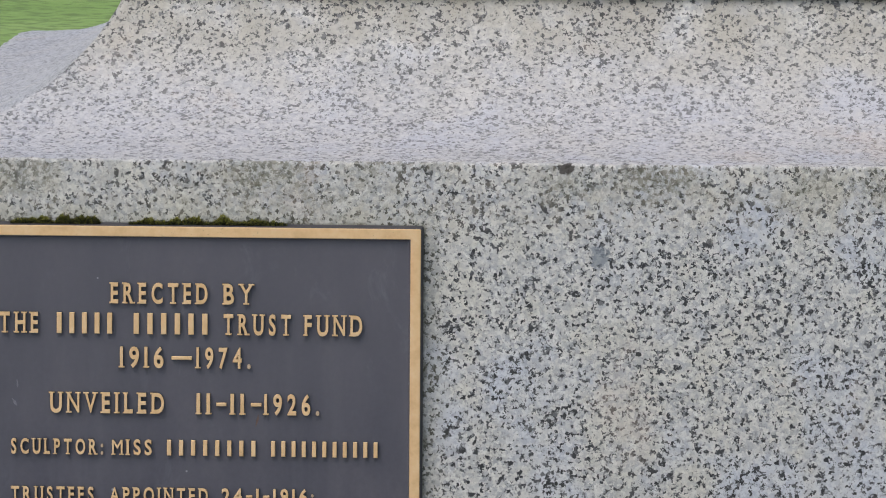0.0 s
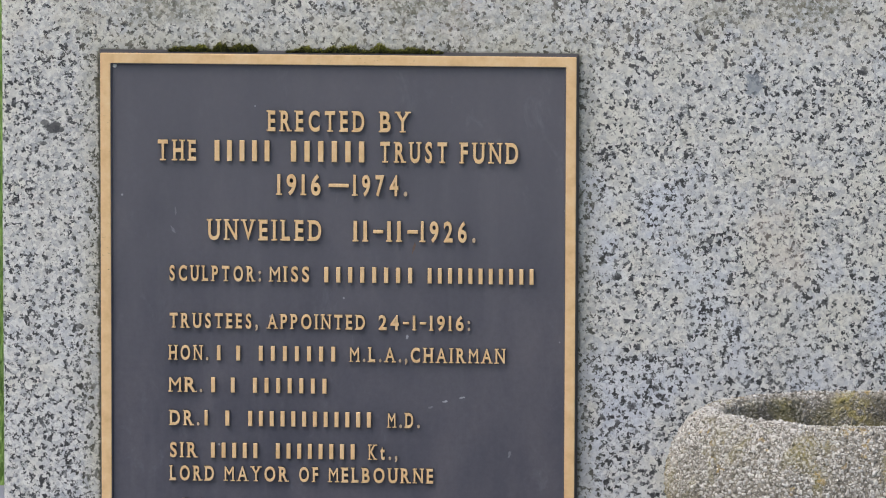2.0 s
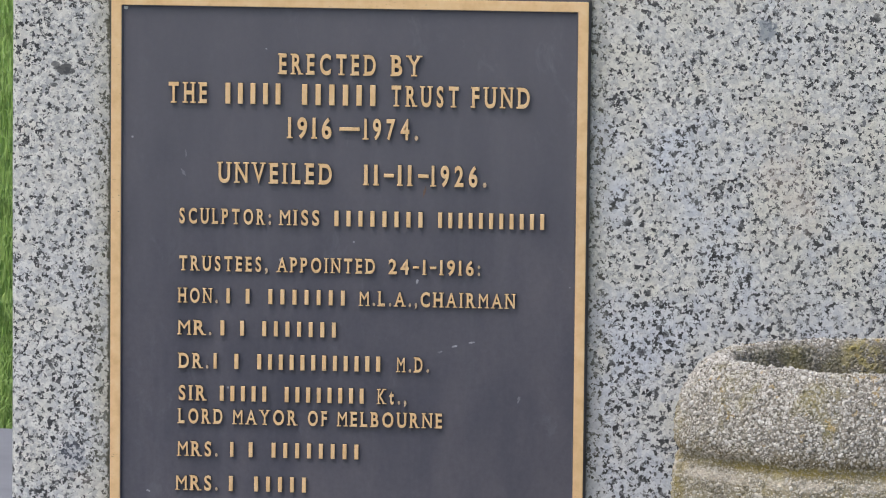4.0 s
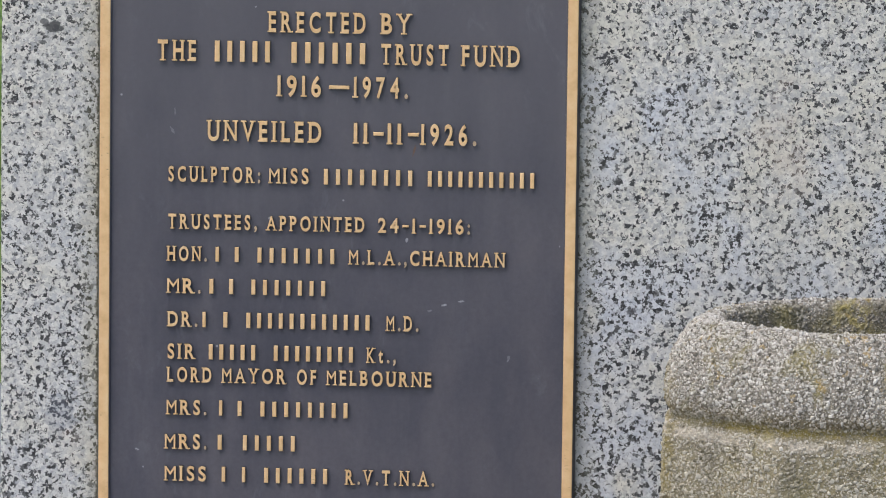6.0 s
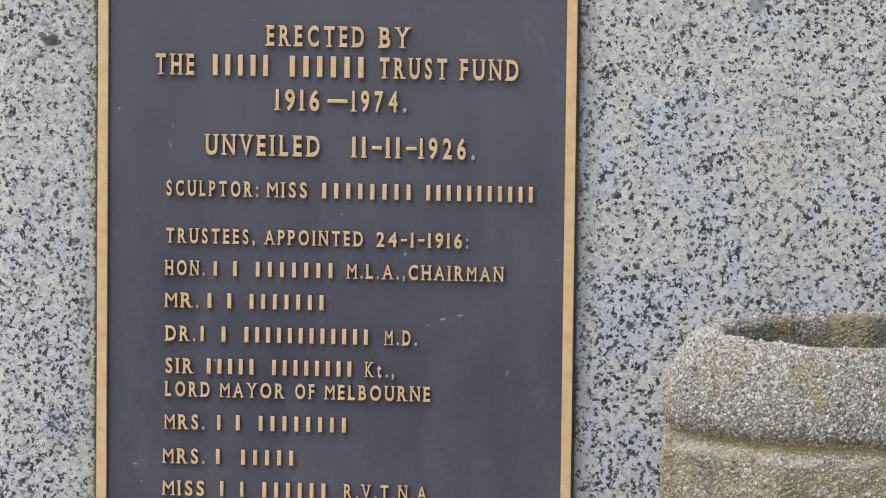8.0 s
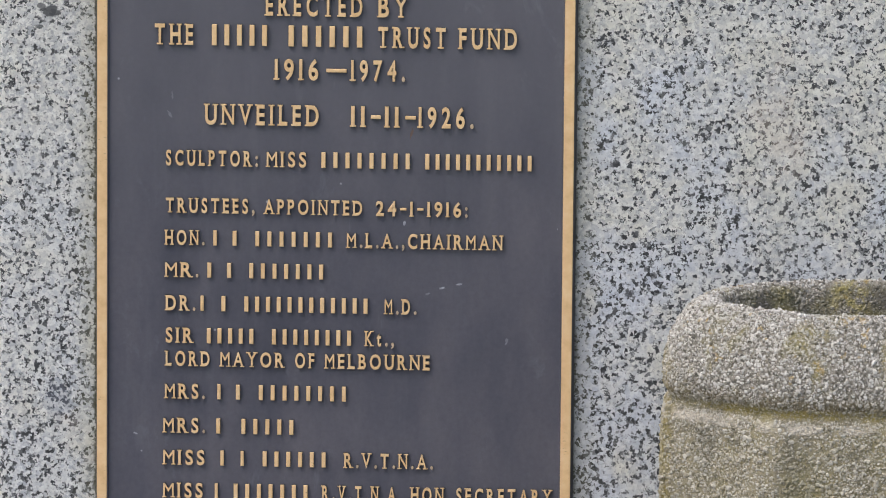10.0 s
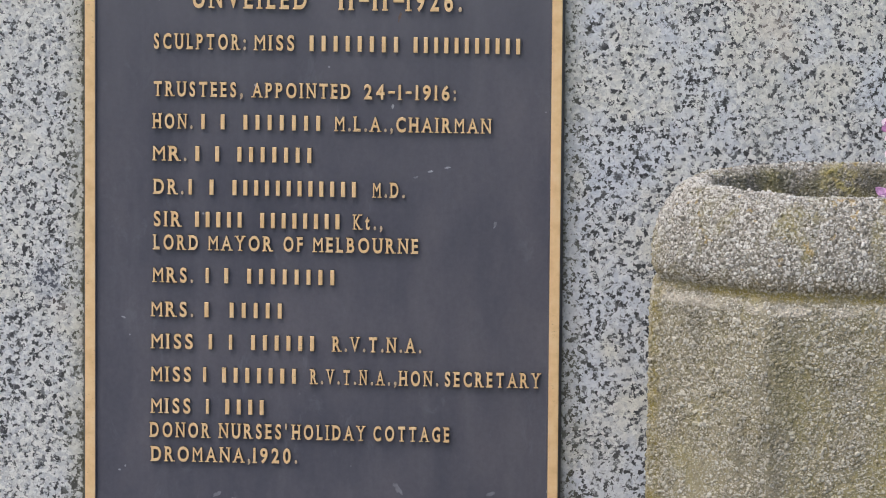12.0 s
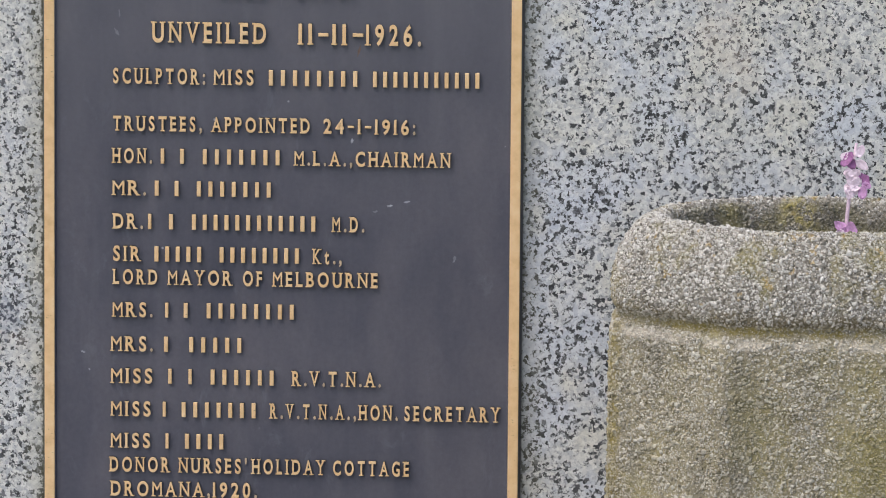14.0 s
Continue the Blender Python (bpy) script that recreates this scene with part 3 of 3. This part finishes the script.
inscription_line(0.8819, 0.0184, [('ERECTED', 0.1485, 0.2335), ('BY', 0.2474, 0.2732)])
inscription_line(0.8551, 0.0185, [('THE', 0.0509, 0.0848), (-5, 0.0978, 0.1531), (-6, 0.1650, 0.2371), ('TRUST', 0.2475, 0.3066), ('FUND', 0.3185, 0.3691)])
inscription_line(0.8254, 0.0185, [('1916', 0.1566, 0.1950), ('–', 0.2019, 0.2198), ('1974.', 0.2238, 0.2710)])
inscription_line(0.7849, 0.0185, [('UNVEILED', 0.0954, 0.1956), ('11', 0.2240, 0.2369), ('–', 0.2414, 0.2503), ('11', 0.2538, 0.2667), ('–', 0.2716, 0.2810), ('1926.', 0.2835, 0.3314)])
inscription_line(0.7482, 0.0138, [('SCULPTOR:', 0.0610, 0.1419), ('MISS', 0.1499, 0.1848), (-8, 0.1947, 0.2794), (-11, 0.2869, 0.3858)])
inscription_line(0.7063, 0.0133, [('TRUSTEES,', 0.0610, 0.1390), ('APPOINTED', 0.1480, 0.2343), ('24-1-1916:', 0.2463, 0.3269)])
inscription_line(0.6776, 0.0133, [('HON.', 0.0605, 0.0951), (-1, 0.1006, 0.1086), (-1, 0.1171, 0.1266), (-7, 0.1366, 0.2115), ('M.L.A.,CHAIRMAN', 0.2210, 0.3580)])
inscription_line(0.6489, 0.0134, [('MR.', 0.0605, 0.0896), (-1, 0.0946, 0.1046), (-1, 0.1126, 0.1216), (-7, 0.1316, 0.2036)])
inscription_line(0.6191, 0.0136, [('DR.', 0.0611, 0.0871), (-1, 0.0896, 0.0971), (-1, 0.1057, 0.1187), (-12, 0.1277, 0.2427), ('M.D.', 0.2547, 0.2826)])
inscription_line(0.5903, 0.0136, [('SIR', 0.0611, 0.0851), (-5, 0.0947, 0.1418), (-8, 0.1523, 0.2283), ('Kt.,', 0.2378, 0.2628)])
inscription_line(0.5696, 0.0134, [('LORD', 0.0611, 0.1002), ('MAYOR', 0.1097, 0.1659), ('OF', 0.1759, 0.1929), ('MELBOURNE', 0.2024, 0.2949)])
inscription_line(0.5403, 0.0134, [('MRS.', 0.0606, 0.0957), (-1, 0.1048, 0.1123), (-1, 0.1193, 0.1314), (-8, 0.1404, 0.2245)])
inscription_line(0.5096, 0.0135, [('MRS.', 0.0592, 0.0959), (-1, 0.1029, 0.1130), (-5, 0.1250, 0.1782)])
inscription_line(0.4809, 0.0135, [('MISS', 0.0592, 0.0959), (-1, 0.1075, 0.1155), (-1, 0.1256, 0.1331), (-6, 0.1441, 0.2069), ('R.V.T.N.A.', 0.2199, 0.2981)])
inscription_line(0.4513, 0.0135, [('MISS', 0.0592, 0.0944), (-1, 0.1029, 0.1100), (-7, 0.1185, 0.1909), ('R.V.T.N.A.,', 0.2005, 0.2762), ('HON.', 0.2792, 0.3133), ('SECRETARY', 0.3193, 0.4034)])
inscription_line(0.4228, 0.0135, [('MISS', 0.0591, 0.0939), (-1, 0.1055, 0.1125), (-4, 0.1216, 0.1623)])
inscription_line(0.4012, 0.0135, [('DONOR', 0.0581, 0.1110), ("NURSES'", 0.1196, 0.1800), ('HOLIDAY', 0.1845, 0.2488), ('COTTAGE', 0.2564, 0.3236)])
inscription_line(0.3794, 0.0136, [('DROMANA,', 0.0591, 0.1468), ('1920.', 0.1498, 0.1886)])

# ---------------------------------------------------------------- dried splashes on the plaque
SPLASH = plain("dried_splash", (0.32, 0.325, 0.36), 0.8, 0.35, 420)
SPLASH_FAINT = plain("faint_splash", (0.185, 0.187, 0.215), 0.75, 0.25, 300)
STAIN = plain("brown_stain", (0.16, 0.105, 0.085), 0.7, 0.3, 300)


def splash(x, z, length, width, turn, mat, seed):
    """A thin dried smear with a ragged outline."""
    rnd = random.Random(seed)
    n, verts = 22, []
    c, q = math.cos(radians(turn)), math.sin(radians(turn))
    for k in range(n):
        a = 2 * math.pi * k / n
        r = 0.5 * (0.75 + 0.55 * noise.noise(Vector((math.cos(a) * 1.4, math.sin(a) * 1.4, seed * 7.3))) + rnd.uniform(-0.1, 0.1))
        u, w = r * length * math.cos(a), r * width * math.sin(a)
        verts.append((x + u * c - w * q, FIELD - 0.00005, z + u * q + w * c))
    verts.append((x, FIELD - 0.0003, z))
    from_lists("splash", verts, [(i, (i + 1) % n, n) for i in range(n)], mat, plate, "dried splash mark")


splash(0.0660, 0.8100, 0.0085, 0.0022, 95, SPLASH_FAINT, 1)
splash(0.0640, 0.7930, 0.0085, 0.0022, -60, SPLASH_FAINT, 2)
splash(0.3046, 0.6426, 0.0080, 0.0020, 12, SPLASH, 3)
splash(0.3201, 0.6464, 0.0060, 0.0024, 12, SPLASH, 4)
splash(0.2927, 0.6374, 0.0070, 0.0022, 15, SPLASH_FAINT, 5)
splash(0.2714, 0.7000, 0.0052, 0.0026, 80, SPLASH, 6)
splash(0.1366, 0.9037, 0.0018, 0.0018, 0, SPLASH, 7)
splash(0.3623, 0.5962, 0.0090, 0.0030, 70, SPLASH_FAINT, 8)
splash(0.4060, 0.6970, 0.0016, 0.0016, 0, SPLASH, 9)
splash(0.2772, 0.7800, 0.0110, 0.0026, 75, STAIN, 10)
splash(0.0341, 0.5079, 0.0042, 0.0022, -15, SPLASH, 11)
splash(0.0396, 0.4922, 0.0020, 0.0018, 0, SPLASH, 12)
splash(0.0354, 0.3742, 0.0022, 0.0022, 0, SPLASH, 13)
splash(0.0303, 0.3705, 0.0026, 0.0022, 0, SPLASH, 14)
splash(0.1172, 0.3501, 0.0110, 0.0042, 35, SPLASH_FAINT, 15)
splash(0.1212, 0.3378, 0.0070, 0.0036, 20, SPLASH_FAINT, 16)
splash(0.1354, 0.3443, 0.0150, 0.0040, -35, SPLASH_FAINT, 17)
splash(0.3076, 0.3444, 0.0230, 0.0028, -38, SPLASH_FAINT, 18)
splash(0.3603, 0.3546, 0.0110, 0.0055, 15, SPLASH_FAINT, 19)
splash(0.2774, 0.3587, 0.0150, 0.0060, -50, SPLASH_FAINT, 20)
splash(0.2170, 0.3386, 0.0130, 0.0080, 0, SPLASH_FAINT, 21)

# ---------------------------------------------------------------- planter
PX, PY, DEEP = 0.680, -0.226, 0.75      # centre, and depth in proportion to width


def uneven(p):
    return noise.noise(p * 30) + 0.6 * noise.noise(p * 90) + 0.5 * noise.noise(p * 160)


def octagon(a, z, soft, n=160, rough=0.0):
    ring = []
    for k in range(n):
        th = 2 * math.pi * k / n
        off = (math.degrees(th) + 22.5) % 45 - 22.5
        flat = a / math.cos(radians(off))
        r = flat + (a * 1.035 - flat) * soft
        p = Vector((PX + r * math.cos(th), PY + DEEP * r * math.sin(th), z))
        r += rough * uneven(p)
        ring.append((PX + r * math.cos(th), PY + DEEP * r * math.sin(th), z + rough * 0.9 * noise.noise(p * 45)))
    return ring


# half width across flats, height, roundness
PROFILE = [(0.1033, 0.5, 0.55), (0.1095, 0.6, 0.5), (0.1136, 0.645, 0.5), (0.1162, 0.66, 0.5), (0.1198, 0.671, 0.5), (0.125, 0.6758, 0.55),
           (0.1322, 0.6762, 0.6), (0.1405, 0.6730, 0.6), (0.1498, 0.6655, 0.6), (0.157, 0.6555, 0.55), (0.1632, 0.643, 0.5), (0.1673, 0.63, 0.45),
           (0.1694, 0.616, 0.4), (0.1689, 0.606, 0.38), (0.1663, 0.601, 0.35), (0.1632, 0.597, 0.33), (0.1632, 0.592, 0.28), (0.1689, 0.5875, 0.22),
           (0.1704, 0.58, 0.12), (0.171, 0.56, 0.06), (0.1715, 0.5, 0.04), (0.1735, 0.4, 0.04), (0.1766, 0.2, 0.04), (0.1797, 0, 0.04)]


def planter():
    tub = thing("planter", "weathered octagonal exposed-aggregate concrete planter standing against the pedestal", "planter", (PX, PY, 0.012))
    rings = [octagon(a, max(z, 0.012), s, 240, 0.0015) for a, z, s in PROFILE]
    v, f = loft(rings[::-1], close_bottom=True)
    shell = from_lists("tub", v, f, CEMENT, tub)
    ring = octagon(0.1025, 0.56, 0.5, 48)
    v = [(x, y, 0.555 + 0.012 * noise.noise(Vector((x, y, 0)) * 40)) for x, y, z in ring] + [(PX, PY, 0.565)]
    from_lists("soil", v, [(i, (i + 1) % 48, 48) for i in range(48)], SOIL, tub, "dark dry soil")
    # exposed stones, half sunk in the cement
    rnd = np.random.default_rng(7)
    bm = bmesh.new()
    bmesh.ops.create_icosphere(bm, subdivisions=1, radius=1.0)
    unit = np.array([q.co[:] for q in bm.verts])
    tri = np.array([[q.index for q in face.verts] for face in bm.faces])
    bm.free()
    prof = np.array([p for p in PROFILE if p[1] >= 0.2])
    prof[-1] = (0.1744, 0.34, 0.04)
    seg = np.hypot(np.diff(prof[:, 0]), np.diff(prof[:, 1]))
    total = np.r_[0, np.cumsum(seg)]
    count = 95000
    s = rnd.uniform(0, total[-1], count)
    th = rnd.uniform(radians(170), radians(370), count)
    inner = s < 0.185
    th[inner] = rnd.uniform(radians(-20), radians(380), int(inner.sum()))
    a, z, soft = (np.interp(s, total, prof[:, k]) for k in range(3))
    k = np.clip(np.searchsorted(total, s) - 1, 0, len(seg) - 1)
    da, dz = np.diff(prof[:, 0])[k] / seg[k], np.diff(prof[:, 1])[k] / seg[k]
    off = np.radians((np.degrees(th) + 22.5) % 45 - 22.5)
    flat = a / np.cos(off)
    r = flat + (a * 1.035 - flat) * soft
    spots = [Vector(q) for q in zip(PX + r * np.cos(th), PY + DEEP * r * np.sin(th), z)]
    r = r + 0.0015 * np.array([uneven(q) for q in spots])
    z = z + 0.00135 * np.array([noise.noise(q * 45) for q in spots])
    size = rnd.lognormal(math.log(0.00102), 0.32, count).clip(0.0006, 0.0023)
    groove = (z > 0.590) & (z < 0.599)
    size[groove] *= 0.55
    nr, nz = -dz, da
    depth = rnd.uniform(-0.5, 0.32, count) * size
    cx = PX + (r + nr * depth) * np.cos(th)
    cy = PY + DEEP * (r + nr * depth) * np.sin(th)
    cz = z + nz * depth
    stretch = rnd.uniform(0.7, 1.35, (count, 3))
    ang = rnd.uniform(0, 6.28, count)
    ca, sa = np.cos(ang), np.sin(ang)
    body = unit[None] * stretch[:, None] * size[:, None, None] * rnd.uniform(0.62, 1.3, (count, len(unit), 1))
    bx = body[..., 0] * ca[:, None] - body[..., 1] * sa[:, None]
    by = body[..., 0] * sa[:, None] + body[..., 1] * ca[:, None]
    bz = body[..., 2]
    v = np.stack((bx + cx[:, None], by + cy[:, None], bz + cz[:, None]), -1).reshape(-1, 3)
    f = (tri[None] + (np.arange(count) * len(unit))[:, None, None]).reshape(-1, 3)
    # fine grit between them: eight-sided grains
    fine = 60000
    pick = rnd.integers(0, count, fine)
    th2 = th[pick] + rnd.normal(0, 0.02, fine)
    s2 = np.clip(s[pick] + rnd.normal(0, 0.004, fine), 0, total[-1])
    a2, z2, soft2 = (np.interp(s2, total, prof[:, k]) for k in range(3))
    off = np.radians((np.degrees(th2) + 22.5) % 45 - 22.5)
    flat = a2 / np.cos(off)
    r2 = flat + (a2 * 1.035 - flat) * soft2 + 0.0001
    corner = np.array([(1, 0, 0), (-1, 0, 0), (0, 1, 0), (0, -1, 0), (0, 0, 1), (0, 0, -1)], float)
    eight = np.array([(0, 2, 4), (2, 1, 4), (1, 3, 4), (3, 0, 4), (2, 0, 5), (1, 2, 5), (3, 1, 5), (0, 3, 5)])
    grain = corner[None] * rnd.uniform(0.0004, 0.0010, (fine, 6, 1))
    mid = np.stack((PX + r2 * np.cos(th2), PY + DEEP * r2 * np.sin(th2), z2), -1)
    v = np.concatenate((v, (grain + mid[:, None]).reshape(-1, 3)))
    f = np.concatenate((f, (eight[None] + (count * len(unit) + np.arange(fine) * 6)[:, None, None]).reshape(-1, 3)))
    mesh = bpy.data.meshes.new("aggregate")
    mesh.vertices.add(len(v))
    mesh.vertices.foreach_set("co", v.ravel())
    mesh.loops.add(f.size)
    mesh.loops.foreach_set("vertex_index", f.ravel().astype(np.int32))
    mesh.polygons.add(len(f))
    mesh.polygons.foreach_set("loop_start", np.arange(0, f.size, 3, dtype=np.int32))
    mesh.update(calc_edges=True)
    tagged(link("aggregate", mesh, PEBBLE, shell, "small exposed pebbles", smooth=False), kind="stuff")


planter()


# ---------------------------------------------------------------- flower spike
def puff(bm, at, size, turn, lean, rnd):
    """A thick, cupped petal: an oval leaf of flesh, bent along its length."""
    length, width, thick = size
    m = Matrix.Translation(at) @ Euler((radians(lean), radians(turn), 0)).to_matrix().to_4x4()
    made = bmesh.ops.create_icosphere(bm, subdivisions=3, radius=0.5)
    for v in made["verts"]:
        x, y, z = v.co
        w = 1.0 - 0.45 * max(0.0, -x * 2) ** 2
        bend = 0.9 * (x * x + 0.6 * z * z)
        q = Vector((x, y, z)) + Vector(at) * 900
        wob = 1 + 0.30 * noise.noise(q * 3) + 0.06 * noise.noise(q * 8)
        fold = thick * 0.45 * noise.noise(q * 5)
        v.co = m @ Vector((x * length * wob, y * thick * 0.8 - bend * thick * 3.0 + fold, z * width * w * wob))


def flower():
    rnd = random.Random(3)
    fy = -0.300
    plant = thing("flower_spike", "single pink and lilac flower spike stuck in the planter", "flower", (0.703, fy, 0.56))
    points = [Vector((0.702, fy, 0.556)), Vector((0.703, fy, 0.64)), Vector((0.7045, fy - 0.003, 0.682)), Vector((0.7065, fy - 0.003, 0.7065)), Vector((0.7090, fy, 0.7305)), Vector((0.7117, fy, 0.7482))]
    n = 8
    rings = []
    for k, p in enumerate(points):
        r = 0.0021 - 0.0002 * k
        rings.append([(p.x + r * math.cos(a), p.y + r * math.sin(a), p.z) for a in (2 * math.pi * i / n for i in range(n))])
    v, f = loft(rings, True, True)
    from_lists("stem", v, f, STEM, plant, "pale pink stem")
    # x, z, length, width, turn, lean, shade
    petals = [(0.6995, 0.6785, 0.0115, 0.0075, 205, 20, 0), (0.7085, 0.6775, 0.0125, 0.0075, 55, -15, 0), (0.7030, 0.6745, 0.0090, 0.0065, 95, 10, 0),
              (0.6990, 0.6735, 0.0080, 0.0060, 160, 0, 1), (0.7047, 0.7353, 0.0135, 0.0095, 120, 25, 2), (0.7077, 0.7317, 0.0110, 0.0080, 70, -10, 2),
              (0.7022, 0.7378, 0.0080, 0.0065, 150, 10, 1), (0.7147, 0.7423, 0.0110, 0.0075, 110, 0, 1), (0.7163, 0.7312, 0.0120, 0.0075, 40, 15, 1),
              (0.7182, 0.7185, 0.0115, 0.0085, 60, 0, 2), (0.7180, 0.7080, 0.0120, 0.0075, 100, 10, 0), (0.7203, 0.7138, 0.0080, 0.0060, 20, 0, 0)]
    for x, z, length, width, turn, lean, pale in petals:
        bm = bmesh.new()
        puff(bm, (x, fy - 0.004 - 0.002 * rnd.random(), z), (length, width, 0.0028), turn, lean, rnd)
        part("petal", bm, (PETAL, PETAL_PALE, PETAL_DARK)[pale], plant)
    for k in range(17):
        bm = bmesh.new()
        u = rnd.random()
        x, z = 0.7060 + 0.0070 * rnd.random(), 0.7025 + 0.0235 * u
        for j in range(2):
            puff(bm, (x + rnd.uniform(-0.0016, 0.0016), fy - 0.003 - 0.003 * rnd.random(), z + rnd.uniform(-0.0016, 0.0016)), (0.0082, 0.0064, 0.0026), 360 * rnd.random(), rnd.uniform(-30, 30), rnd)
        part("floret", bm, PETAL_PALE, plant, "pale pink floret")


flower()


# ---------------------------------------------------------------- moss
def moss(x0, x1, tall, seed, count, label):
    rnd = random.Random(seed)
    v, f, idx = [], [], []
    for k in range(count):
        x = rnd.uniform(x0, x1)
        u = (x - x0) / (x1 - x0)
        env = (0.22 + 0.95 * max(0.0, noise.noise(Vector((x * 75, seed, 0))) + 0.5 * noise.noise(Vector((x * 260, seed, 3))) + 0.25)) * min(1, 9 * u, 9 * (1 - u))
        y = rnd.uniform(0.005, FACE - 0.0005)
        z = TOP + 0.001 + rnd.random() ** 1.3 * tall * env
        a, e, s = rnd.uniform(0, 6.28), rnd.uniform(-0.2, 1.2), rnd.uniform(0.0006, 0.0015)
        way = Vector((math.cos(a) * math.cos(e), math.sin(a) * math.cos(e), math.sin(e)))
        side = way.cross(Vector((0.2, 0.1, 1))).normalized()
        c = Vector((x, y, z))
        b = len(v)
        v += [tuple(c - side * s * 0.45), tuple(c + side * s * 0.45), tuple(c + way * s * 2.0)]
        f.append((b, b + 1, b + 2))
        idx.append(0 if rnd.random() < 0.12 + 0.85 * (z - TOP) / tall else 1)
    ob = from_lists("moss", v, f, [MOSS, MOSS_DARK], None, smooth=False, index=idx)
    tagged(ob, label, "moss", "moss on the plaque's ledge", "stuff")


moss(0.060, 0.097, 0.0075, 1, 5000, "dark green moss cushion on the plaque's top ledge")
moss(0.099, 0.138, 0.0120, 2, 9000, "bright green moss cushion on the plaque's top ledge")
moss(0.164, 0.302, 0.0076, 5, 12000, "long strip of dark moss along the plaque's top ledge")
